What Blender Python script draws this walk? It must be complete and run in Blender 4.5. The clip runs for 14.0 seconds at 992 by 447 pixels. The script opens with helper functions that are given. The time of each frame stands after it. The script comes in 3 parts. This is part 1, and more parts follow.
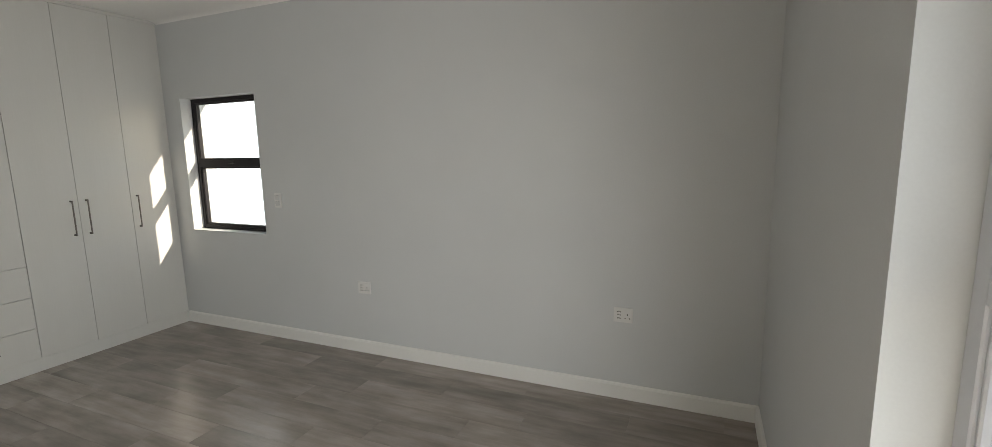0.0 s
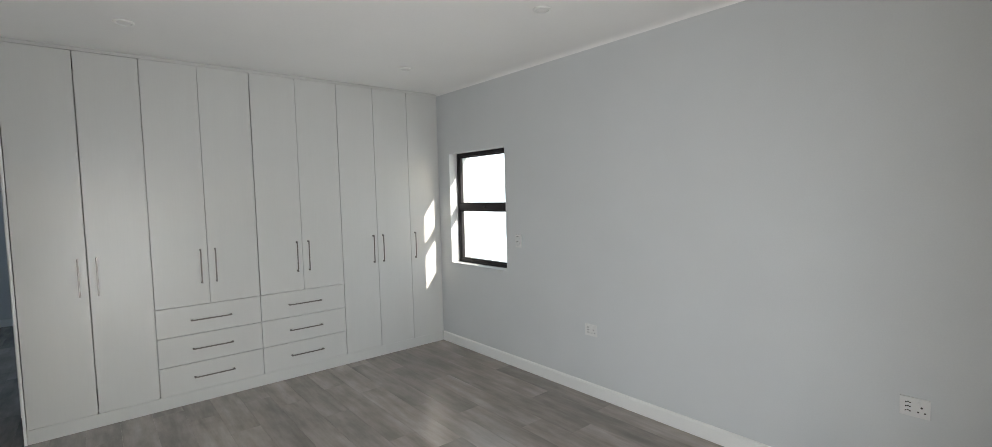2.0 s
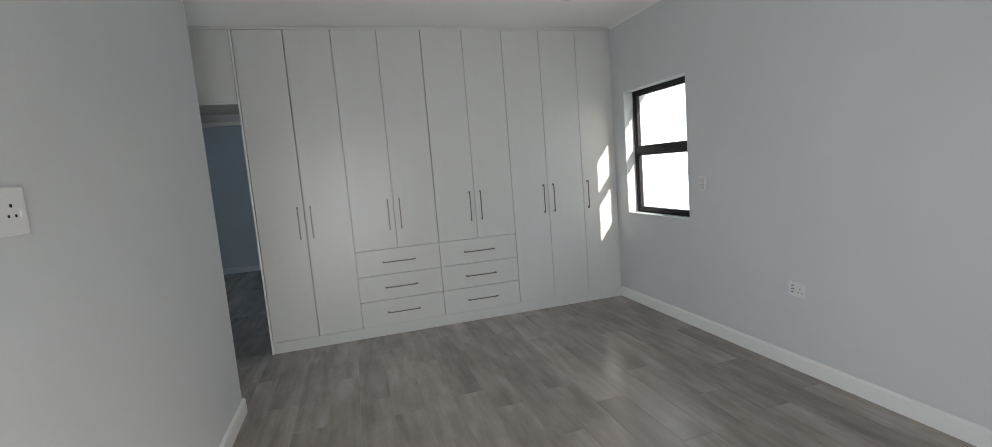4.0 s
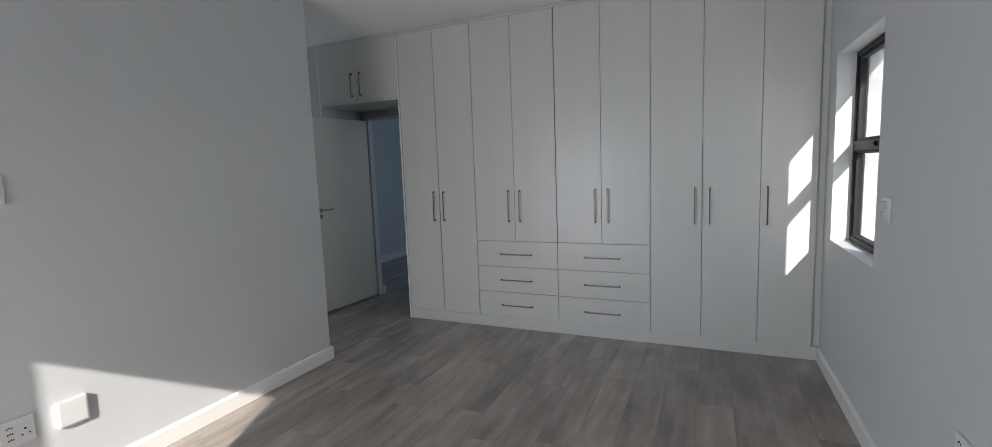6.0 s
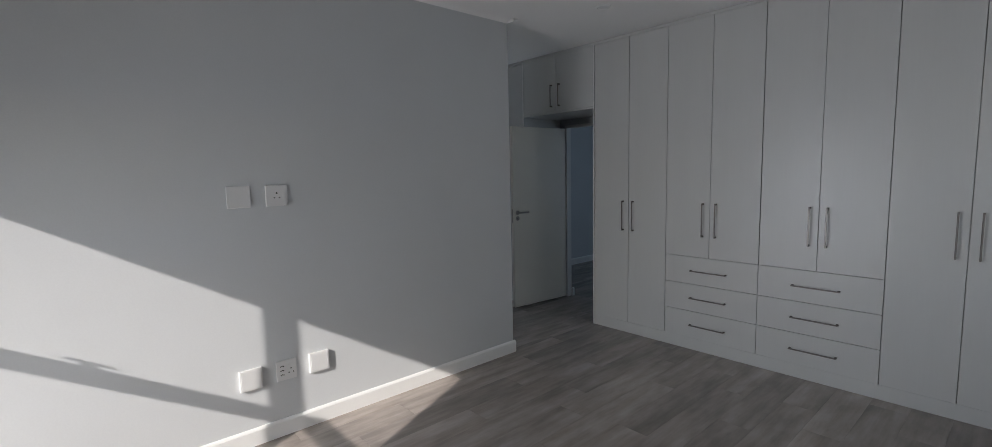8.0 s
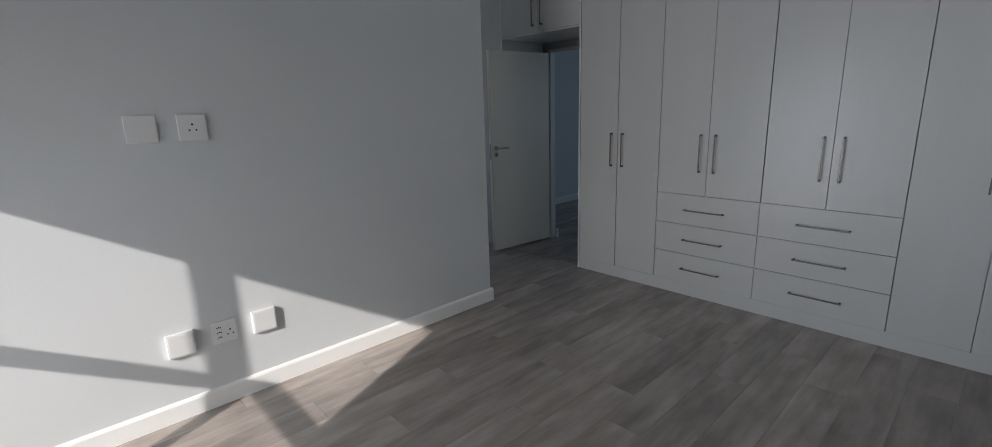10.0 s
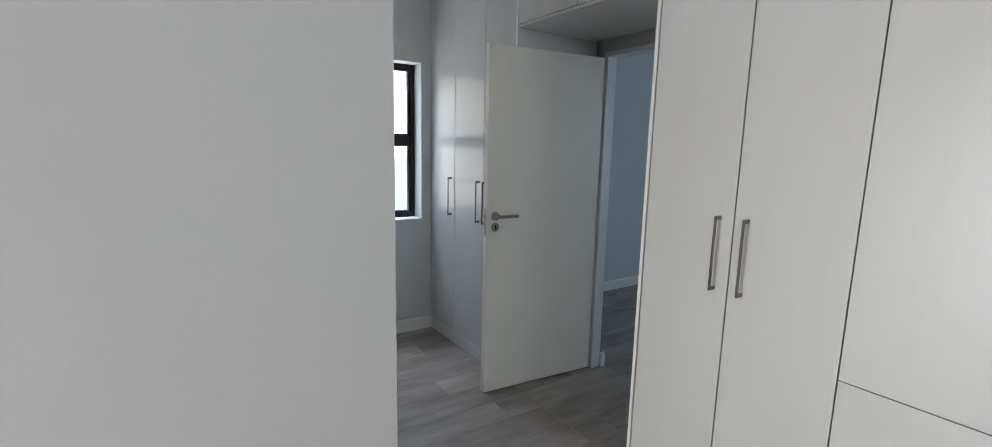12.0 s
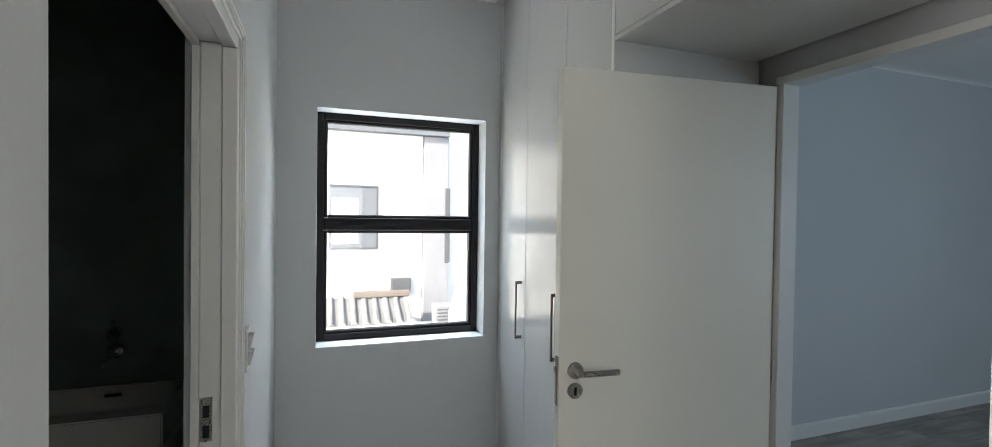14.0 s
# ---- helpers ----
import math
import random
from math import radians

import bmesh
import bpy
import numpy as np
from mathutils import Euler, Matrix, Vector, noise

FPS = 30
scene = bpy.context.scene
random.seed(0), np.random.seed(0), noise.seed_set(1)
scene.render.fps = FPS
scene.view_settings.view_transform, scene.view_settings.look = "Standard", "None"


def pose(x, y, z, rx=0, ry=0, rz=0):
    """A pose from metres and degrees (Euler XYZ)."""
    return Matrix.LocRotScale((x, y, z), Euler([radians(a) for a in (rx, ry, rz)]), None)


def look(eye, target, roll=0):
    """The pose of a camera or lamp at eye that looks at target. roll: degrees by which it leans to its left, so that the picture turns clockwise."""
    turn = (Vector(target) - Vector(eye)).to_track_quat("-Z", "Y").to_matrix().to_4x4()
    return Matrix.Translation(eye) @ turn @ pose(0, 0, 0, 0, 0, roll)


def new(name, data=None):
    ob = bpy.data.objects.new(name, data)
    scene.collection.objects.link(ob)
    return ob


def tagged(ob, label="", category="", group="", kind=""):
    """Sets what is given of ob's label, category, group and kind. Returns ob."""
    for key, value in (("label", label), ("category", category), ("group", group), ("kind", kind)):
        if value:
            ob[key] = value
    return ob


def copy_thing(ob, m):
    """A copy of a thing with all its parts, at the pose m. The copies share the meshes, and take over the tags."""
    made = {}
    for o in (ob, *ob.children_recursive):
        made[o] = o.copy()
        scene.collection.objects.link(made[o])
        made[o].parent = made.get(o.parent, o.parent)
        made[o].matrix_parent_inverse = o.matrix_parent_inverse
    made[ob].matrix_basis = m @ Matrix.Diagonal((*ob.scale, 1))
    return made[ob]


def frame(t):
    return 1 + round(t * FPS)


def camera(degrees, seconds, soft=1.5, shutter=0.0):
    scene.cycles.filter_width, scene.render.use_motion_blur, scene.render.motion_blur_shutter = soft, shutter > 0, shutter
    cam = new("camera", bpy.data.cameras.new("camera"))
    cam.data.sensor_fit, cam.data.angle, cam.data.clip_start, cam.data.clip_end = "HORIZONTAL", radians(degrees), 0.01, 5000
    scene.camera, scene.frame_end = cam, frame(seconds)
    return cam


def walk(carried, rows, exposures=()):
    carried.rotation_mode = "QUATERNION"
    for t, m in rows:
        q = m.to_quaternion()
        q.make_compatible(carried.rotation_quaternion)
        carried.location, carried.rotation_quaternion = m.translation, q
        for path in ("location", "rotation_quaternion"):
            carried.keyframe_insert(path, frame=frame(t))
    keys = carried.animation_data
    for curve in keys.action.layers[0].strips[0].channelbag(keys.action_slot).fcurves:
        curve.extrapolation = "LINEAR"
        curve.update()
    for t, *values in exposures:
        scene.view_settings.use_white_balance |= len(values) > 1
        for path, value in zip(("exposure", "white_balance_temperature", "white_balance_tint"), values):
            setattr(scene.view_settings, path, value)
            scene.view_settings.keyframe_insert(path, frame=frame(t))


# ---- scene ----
cam = camera(91.4, 14.0, soft=0.5)
PATH = [
    (0, (-2.998, -4.58, 1.607), (-1.184, -3.795, 1.303), -1.1),
    (0.2, (-2.99, -4.628, 1.654), (-1.318, -3.56, 1.399), -1.2),
    (0.5, (-3.038, -4.675, 1.689), (-1.508, -3.403, 1.496), -1.5),
    (1, (-2.973, -4.67, 1.673), (-1.567, -3.253, 1.546), -1.6),
    (1.5, (-3.033, -4.644, 1.676), (-1.666, -3.189, 1.554), -1.3),
    (2, (-3.047, -4.617, 1.659), (-1.767, -3.085, 1.537), -1.5),
    (2.5, (-3.02, -4.614, 1.65), (-1.86, -2.99, 1.513), -1.8),
    (3, (-3.023, -4.619, 1.597), (-1.979, -2.92, 1.438), -2.2),
    (3.5, (-2.947, -4.607, 1.573), (-2.069, -2.823, 1.355), -2.8),
    (4, (-2.678, -4.522, 1.469), (-2.122, -2.614, 1.242), -4.6),
    (4.2, (-2.533, -4.489, 1.465), (-2.156, -2.536, 1.25), -5.6),
    (6.3, (-0.595, -3.921, 1.48), (-1.449, -2.128, 1.247), -1.4),
    (6.5, (-0.554, -3.879, 1.491), (-1.421, -2.091, 1.261), -1.1),
    (7, (-0.519, -3.821, 1.547), (-1.525, -2.107, 1.32), -0.2),
    (7.5, (-0.529, -3.854, 1.573), (-1.784, -2.313, 1.354), -0.6),
    (8, (-0.528, -3.929, 1.568), (-2.017, -2.611, 1.355), -1.3),
    (8.2, (-0.515, -3.942, 1.55), (-2.091, -2.731, 1.329), -1.7),
    (10.3, (-0.893, -3.341, 1.479), (-2.304, -2.005, 1.003), -1.5),
    (10.5, (-0.985, -3.128, 1.46), (-2.409, -1.804, 0.989), -0.6),
    (11, (-1.303, -2.598, 1.473), (-2.784, -1.331, 1.022), 0.7),
    (11.5, (-1.685, -2.109, 1.49), (-3.29, -0.993, 1.067), 2.0),
    (12, (-2.131, -1.673, 1.505), (-3.772, -0.576, 1.188), 1.3),
    (12.5, (-2.51, -1.322, 1.552), (-4.213, -0.287, 1.377), 1.1),
    (13, (-2.836, -1.101, 1.638), (-4.554, -0.077, 1.648), 1.1),
    (13.5, (-3.015, -0.985, 1.693), (-4.733, 0.035, 1.785), 1.2),
    (14, (-3.093, -0.888, 1.589), (-4.976, -0.215, 1.557), 0.8),
]
EXPOSURES = [
    (0, 0.61, 7150, 11), (0.3, 1.02, 6980, 11), (0.5, 1.16, 6850, 10.5), (1, 1.1, 6680, 10.5), (2, 0.94, 6550, 10.5), (3, 0.9, 6500, 10.5), (4, 0.68, 6450, 11),
    (6.5, 0.47, 6230, 13.5), (7, 0.42, 6210, 13.5), (7.5, 0.24, 6190, 14), (8.2, -0.05, 6190, 14.5), (10.3, 0.14, 6130, 13.5), (11, 0.6, 6180, 13), (11.5, 0.85, 6350, 13), (12, 1.52, 6500, 13.5),
    (12.5, 1.62, 6650, 13), (13, 1.36, 6720, 13), (13.5, 1.34, 6800, 13), (14, 1.8, 6850, 12),
]
walk(cam, [(t, look(eye, target, roll)) for t, eye, target, roll in PATH], EXPOSURES)

# ---------------------------------------------------------------- world, sun, light
SUN_WAY = Vector((-0.45, 1.0, -0.605))
world = bpy.data.worlds.new("world")
scene.world = world
world.use_nodes = True
wn = world.node_tree
wn.nodes.clear()
sky = wn.nodes.new("ShaderNodeTexSky")
sky.sky_type = "NISHITA"
sky.sun_disc = False
sky.sun_elevation = math.atan2(0.605, math.hypot(0.45, 1.0))
sky.sun_rotation = math.atan2(0.45, -1.0)
sky_bg = wn.nodes.new("ShaderNodeBackground")
sky_bg.inputs["Strength"].default_value = 0.15
sky_out = wn.nodes.new("ShaderNodeOutputWorld")
wn.links.new(sky.outputs["Color"], sky_bg.inputs["Color"])
wn.links.new(sky_bg.outputs["Background"], sky_out.inputs["Surface"])

sun_data = bpy.data.lights.new("sun", "SUN")
sun_data.energy = 4.8
sun_data.angle = radians(0.53)
sun_data.color = (1.0, 0.93, 0.82)
sun = new("sun", sun_data)
sun.matrix_world = look((4, -9, 8), Vector((4, -9, 8)) + SUN_WAY)


def sky_lamp(name, eye, target, sx, sy, watts, colour, spread=180):
    """Sky light that enters by an opening."""
    d = bpy.data.lights.new(name, "AREA")
    d.shape, d.size, d.size_y, d.energy, d.color, d.spread = "RECTANGLE", sx, sy, watts, colour, radians(spread)
    o = new(name, d)
    o.matrix_world = look(eye, target)
    return o


sky_lamp("sky_light_balcony", (-2.775, -4.945, 1.03), (-0.6, 0, 0.35), 1.25, 1.95, 15.0, (0.88, 0.935, 1.0), 124)
sky_lamp("balcony_floor_glow", (-2.775, -4.960, 0.22), (-1.8, -2.2, 2.8), 1.25, 0.3, 4.8, (1.0, 0.935, 0.83), 150)
sky_lamp("sky_light_passage", (-6.45, -0.48, 2.78), (-5.0, -0.48, 1.1), 1.3, 0.9, 27.0, (0.72, 0.86, 1.0), 160)
sky_lamp("ground_light_passage", (-6.35, -0.48, 0.30), (-5.0, -0.48, 2.0), 1.3, 0.8, 16.0, (0.80, 0.91, 1.0), 160)
sky_lamp("sky_light_hall", (-1.85, 2.7, 1.5), (-5, 2.7, 1.2), 1.2, 1.2, 7.4, (0.60, 0.80, 1.0))

# ---------------------------------------------------------------- materials


def nodes_of(name):
    m = bpy.data.materials.new(name)
    m.use_nodes = True
    nt = m.node_tree
    return m, nt, nt.nodes["Principled BSDF"]


def coords(nt, scale=(1, 1, 1), space="Object"):
    tc = nt.nodes.new("ShaderNodeTexCoord")
    mp = nt.nodes.new("ShaderNodeMapping")
    mp.inputs["Scale"].default_value = scale
    nt.links.new(tc.outputs[space], mp.inputs["Vector"])
    return mp.outputs["Vector"]


def noise_node(nt, vec, scale, detail=4.0, rough=0.55):
    n = nt.nodes.new("ShaderNodeTexNoise")
    n.inputs["Scale"].default_value = scale
    n.inputs["Detail"].default_value = detail
    n.inputs["Roughness"].default_value = rough
    nt.links.new(vec, n.inputs["Vector"])
    return n.outputs["Fac"]


def ramp(nt, fac, c0, c1, p0=0.3, p1=0.7):
    r = nt.nodes.new("ShaderNodeValToRGB")
    r.color_ramp.elements[0].position, r.color_ramp.elements[1].position = p0, p1
    r.color_ramp.elements[0].color, r.color_ramp.elements[1].color = (*c0, 1), (*c1, 1)
    nt.links.new(fac, r.inputs["Fac"])
    return r.outputs["Color"]


def mix(nt, a, b, fac, kind="MIX"):
    n = nt.nodes.new("ShaderNodeMix")
    n.data_type, n.blend_type = "RGBA", kind
    if isinstance(fac, (int, float)):
        n.inputs[0].default_value = fac
    else:
        nt.links.new(fac, n.inputs[0])
    nt.links.new(a, n.inputs[6])
    nt.links.new(b, n.inputs[7])
    return n.outputs[2]


def bump(nt, bsdf, fac, strength, distance):
    b = nt.nodes.new("ShaderNodeBump")
    b.inputs["Strength"].default_value, b.inputs["Distance"].default_value = strength, distance
    nt.links.new(fac, b.inputs["Height"])
    nt.links.new(b.outputs["Normal"], bsdf.inputs["Normal"])


def painted(name, colour, rough=0.6, vary=0.03, grain=90.0, relief=0.0006, stretch=(1, 1, 1), gloss=0.3):
    """Paint or laminate: a base colour with a faint large and fine variation and a fine relief."""
    m, nt, b = nodes_of(name)
    v = coords(nt, stretch)
    dark, light = [c * (1 - vary) for c in colour], [min(1, c * (1 + vary)) for c in colour]
    big = ramp(nt, noise_node(nt, v, 1.3, 3), dark, light)
    fine = ramp(nt, noise_node(nt, v, grain, 3), dark, light)
    nt.links.new(mix(nt, big, fine, 0.4), b.inputs["Base Color"])
    b.inputs["Roughness"].default_value = rough
    b.inputs["Specular IOR Level"].default_value = gloss
    bump(nt, b, noise_node(nt, v, grain, 4), 0.25, relief)
    return m


def metal(name, colour, rough):
    m, nt, b = nodes_of(name)
    v = coords(nt, (1, 1, 1))
    b.inputs["Metallic"].default_value = 1.0
    n = noise_node(nt, v, 220, 2)
    nt.links.new(ramp(nt, n, [c * 0.85 for c in colour], colour), b.inputs["Base Color"])
    mr = nt.nodes.new("ShaderNodeMapRange")
    mr.inputs["To Min"].default_value, mr.inputs["To Max"].default_value = rough * 0.8, rough * 1.25
    nt.links.new(n, mr.inputs["Value"])
    nt.links.new(mr.outputs["Result"], b.inputs["Roughness"])
    return m


WALL = painted("wall_paint", (0.610, 0.627, 0.633), 0.7, 0.035, 120, 0.0008, gloss=0.2)
CEILING = painted("ceiling_paint", (0.86, 0.855, 0.84), 0.8, 0.02, 60, 0.0006)
WHITE = painted("white_enamel", (0.80, 0.80, 0.78), 0.35, 0.02, 80, 0.0004)
MELAMINE = painted("white_melamine", (0.625, 0.625, 0.603), 0.30, 0.02, 16, 0.0008, (6, 6, 0.35), 0.45)
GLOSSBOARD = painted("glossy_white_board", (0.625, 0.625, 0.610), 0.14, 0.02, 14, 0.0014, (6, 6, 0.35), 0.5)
CREAM = painted("door_enamel", (0.87, 0.84, 0.75), 0.4, 0.02, 70, 0.0004)
PLASTIC = painted("white_plastic", (0.71, 0.71, 0.70), 0.40, 0.01, 40, 0.0001, gloss=0.5)
ROCKER = painted("glossy_switch_plastic", (0.66, 0.67, 0.67), 0.10, 0.01, 40, 0.0001, gloss=0.5)
HOLE = painted("dark_slot", (0.02, 0.02, 0.02), 0.6, 0.05)
BLACKALU = painted("dark_aluminium", (0.016, 0.014, 0.016), 0.5, 0.15, 200, 0.0002, gloss=0.25)
PALEALU = painted("pale_aluminium", (0.62, 0.64, 0.68), 0.45, 0.03, 200, 0.0002, gloss=0.4)
STEEL = metal("brushed_steel", (0.23, 0.21, 0.192), 0.36)
LEVER = metal("satin_steel", (0.55, 0.52, 0.47), 0.28)
CHROME = metal("chrome", (0.5, 0.5, 0.5), 0.25)
DARKTILE = painted("dark_tile", (0.20, 0.255, 0.23), 0.35, 0.3, 6, 0.0006)
CERAMIC = painted("ceramic", (0.82, 0.82, 0.80), 0.12, 0.01, 10, 0.0001, gloss=0.6)
GROUT = painted("grout", (0.34, 0.305, 0.275), 0.9, 0.15, 150, 0.001)
RENDER = painted("white_render", (0.80, 0.79, 0.77), 0.85, 0.05, 60, 0.003)
RENDERGREY = painted("grey_render", (0.16, 0.17, 0.19), 0.85, 0.06, 60, 0.003)
SHEET = painted("roof_sheet", (0.42, 0.42, 0.42), 0.6, 0.12, 20, 0.001)
RENDERPALE = painted("pale_render", (0.27, 0.27, 0.29), 0.85, 0.05, 60, 0.003)
SLATE = painted("slate_metal", (0.10, 0.105, 0.115), 0.5, 0.1, 60, 0.0005)
RUST = painted("rusty_sheet", (0.20, 0.17, 0.15), 0.8, 0.25, 12, 0.002)
EARTH = painted("sandy_ground", (0.62, 0.60, 0.56), 0.95, 0.2, 3, 0.02)


def glass_material():
    """A thin clear pane: light goes straight through, with a mirror gloss by the angle."""
    m, nt, b = nodes_of("window_glass")
    nt.nodes.remove(b)
    clear = nt.nodes.new("ShaderNodeBsdfTransparent")
    clear.inputs["Color"].default_value = (0.94, 0.96, 0.96, 1)
    gloss = nt.nodes.new("ShaderNodeBsdfGlossy")
    gloss.inputs["Roughness"].default_value = 0.02
    face = nt.nodes.new("ShaderNodeLayerWeight")
    face.inputs["Blend"].default_value = 0.5
    power = nt.nodes.new("ShaderNodeMath")
    power.operation = "POWER"
    power.inputs[1].default_value = 5.0
    nt.links.new(face.outputs["Facing"], power.inputs[0])
    fres = nt.nodes.new("ShaderNodeMath")
    fres.operation = "MULTIPLY_ADD"
    fres.inputs[1].default_value, fres.inputs[2].default_value = 0.9, 0.035
    nt.links.new(power.outputs[0], fres.inputs[0])
    both = nt.nodes.new("ShaderNodeMixShader")
    nt.links.new(fres.outputs[0], both.inputs[0])
    nt.links.new(clear.outputs[0], both.inputs[1])
    nt.links.new(gloss.outputs[0], both.inputs[2])
    nt.links.new(both.outputs[0], nt.nodes["Material Output"].inputs["Surface"])
    return m


GLASS = glass_material()


def wood_tile():
    """Grey wood-look porcelain: long grain, cloudy tone, its own shade for each plank."""
    m, nt, b = nodes_of("wood_look_tile")
    info = nt.nodes.new("ShaderNodeObjectInfo")
    tc = nt.nodes.new("ShaderNodeTexCoord")
    add = nt.nodes.new("ShaderNodeVectorMath")
    add.operation = "MULTIPLY_ADD"
    comb = nt.nodes.new("ShaderNodeCombineXYZ")
    for i in range(3):
        nt.links.new(info.outputs["Random"], comb.inputs[i])
    add.inputs[1].default_value = (37, 53, 19)
    nt.links.new(comb.outputs[0], add.inputs[0])
    nt.links.new(tc.outputs["Object"], add.inputs[2])

    def at(scale):
        mp = nt.nodes.new("ShaderNodeMapping")
        mp.inputs["Scale"].default_value = scale
        nt.links.new(add.outputs[0], mp.inputs["Vector"])
        return mp.outputs["Vector"]

    grain = noise_node(nt, at((15, 1.5, 15)), 1.0, 8, 0.60)
    cloud = noise_node(nt, at((5.5, 2.0, 5.5)), 1.0, 5, 0.58)
    base = ramp(nt, grain, (0.295, 0.257, 0.229), (0.430, 0.384, 0.350), 0.30, 0.70)
    tone = ramp(nt, cloud, (0.70, 0.695, 0.69), (1.16, 1.15, 1.14), 0.30, 0.72)
    shade = ramp(nt, info.outputs["Random"], (0.82, 0.82, 0.825), (1.10, 1.095, 1.09), 0.0, 1.0)
    c = mix(nt, base, tone, 1.0, "MULTIPLY")
    c = mix(nt, c, shade, 1.0, "MULTIPLY")
    nt.links.new(c, b.inputs["Base Color"])
    mr = nt.nodes.new("ShaderNodeMapRange")
    mr.inputs["To Min"].default_value, mr.inputs["To Max"].default_value = 0.23, 0.29
    nt.links.new(cloud, mr.inputs["Value"])
    nt.links.new(mr.outputs["Result"], b.inputs["Roughness"])
    bump(nt, b, cloud, 0.10, 0.0004)
    return m


PLANK = wood_tile()

# ---------------------------------------------------------------- building blocks


def block(bm, x0, x1, y0, y1, z0, z1, bevel=0.0, segments=1):
    """A box between two corners, its edges rounded by bevel."""
    r = bmesh.ops.create_cube(bm, size=1.0)
    vs = r["verts"]
    for v in vs:
        v.co = Vector(((x0 + x1) / 2 + v.co.x * (x1 - x0), (y0 + y1) / 2 + v.co.y * (y1 - y0), (z0 + z1) / 2 + v.co.z * (z1 - z0)))
    if bevel:
        es = list({e for v in vs for e in v.link_edges})
        bmesh.ops.bevel(bm, geom=es, offset=bevel, segments=segments, affect="EDGES", profile=0.6)
    return bm


def rod(bm, a, b, r, seg=12, r2=None):
    """A round bar from a to b."""
    a, b = Vector(a), Vector(b)
    way = b - a
    m = Matrix.Translation((a + b) / 2) @ way.to_track_quat("Z", "Y").to_matrix().to_4x4()
    bmesh.ops.create_cone(bm, cap_ends=True, segments=seg, radius1=r, radius2=r if r2 is None else r2, depth=way.length, matrix=m)
    return bm


def mesh_of(name, bm, material):
    me = bpy.data.meshes.new(name)
    bm.normal_update()
    bm.to_mesh(me)
    bm.free()
    me.materials.append(material)
    return me


def part(name, bm, material, parent, label=""):
    """One mesh object under a thing or a part."""
    o = new(name, mesh_of(name, bm, material))
    o.parent = parent
    return tagged(o, label)


def whole(name, bm, material, label, category, group="", kind=""):
    return tagged(new(name, mesh_of(name, bm, material)), label, category, group, kind)


def thing(name, label, category, at=(0, 0, 0), group="", kind=""):
    o = new(name)
    o.empty_display_size = 0.1
    o.location = at
    return tagged(o, label, category, group, kind)


def wall(name, axis, low, high, a0, a1, z0, z1, holes=(), material=WALL, label="pale grey painted plaster wall"):
    """A wall that fills low..high across the axis and a0..a1 along it, with holes (a, b, bottom, top) right through it."""
    us = sorted({a0, a1, *[h[0] for h in holes], *[h[1] for h in holes]})
    ws = sorted({z0, z1, *[h[2] for h in holes], *[h[3] for h in holes]})

    def solid(i, j):
        if not (0 <= i < len(us) - 1 and 0 <= j < len(ws) - 1):
            return False
        u, w = (us[i] + us[i + 1]) / 2, (ws[j] + ws[j + 1]) / 2
        return not any(h[0] < u < h[1] and h[2] < w < h[3] for h in holes)

    def spot(u, d, w):
        return (d, u, w) if axis == "x" else (u, d, w)

    bm = bmesh.new()

    def quad(*ps):
        bm.faces.new([bm.verts.new(spot(*p)) for p in ps])

    for i in range(len(us) - 1):
        for j in range(len(ws) - 1):
            if not solid(i, j):
                continue
            a, b, c, d = us[i], us[i + 1], ws[j], ws[j + 1]
            quad((a, low, c), (b, low, c), (b, low, d), (a, low, d))
            quad((a, high, c), (a, high, d), (b, high, d), (b, high, c))
            if not solid(i - 1, j):
                quad((a, low, c), (a, low, d), (a, high, d), (a, high, c))
            if not solid(i + 1, j):
                quad((b, low, c), (b, high, c), (b, high, d), (b, low, d))
            if not solid(i, j - 1):
                quad((a, low, c), (a, high, c), (b, high, c), (b, low, c))
            if not solid(i, j + 1):
                quad((a, low, d), (b, low, d), (b, high, d), (a, high, d))
    bmesh.ops.remove_doubles(bm, verts=bm.verts, dist=1e-5)
    bmesh.ops.recalc_face_normals(bm, faces=bm.faces)
    return whole(name, bm, material, label, "wall", kind="structure")


def run_profile(name, profile, a, b, inward, material, label, category):
    """A straight length from a to b with a cross-section of (out, z) pairs; inward is the way it sticks out of its wall."""
    bm = bmesh.new()
    a, b, n = Vector(a), Vector(b), Vector(inward)
    rings = [[bm.verts.new(p + n * o + Vector((0, 0, z))) for o, z in profile] for p in (a, b)]
    k = len(profile)
    for i in range(k):
        bm.faces.new((rings[0][i], rings[0][(i + 1) % k], rings[1][(i + 1) % k], rings[1][i]))
    bm.faces.new(rings[0])
    bm.faces.new(rings[1][::-1])
    bmesh.ops.recalc_face_normals(bm, faces=bm.faces)
    o = whole(name, bm, material, label, category, kind="structure")
    if k > 10:
        for f in o.data.polygons:
            f.use_smooth = abs(f.normal.dot(b - a)) < 0.5 and 3 < len(f.vertices) < 5
        o.data.set_sharp_from_angle(angle=radians(25))
    return o


SKIRT = [(0.0, 0.0), (0.018, 0.0), (0.018, 0.088), (0.012, 0.098), (0.004, 0.102), (0.0, 0.102)]
COVE_BOTTOM, CEIL = 2.765, 2.790
COVE = [(0.0, COVE_BOTTOM)] + [(0.080 - 0.077 * math.cos(a), COVE_BOTTOM + (CEIL - COVE_BOTTOM) * math.sin(a)) for a in [radians(7.5 * i) for i in range(13)]] + [(0.080, CEIL + 0.004), (0.0, CEIL + 0.004)]


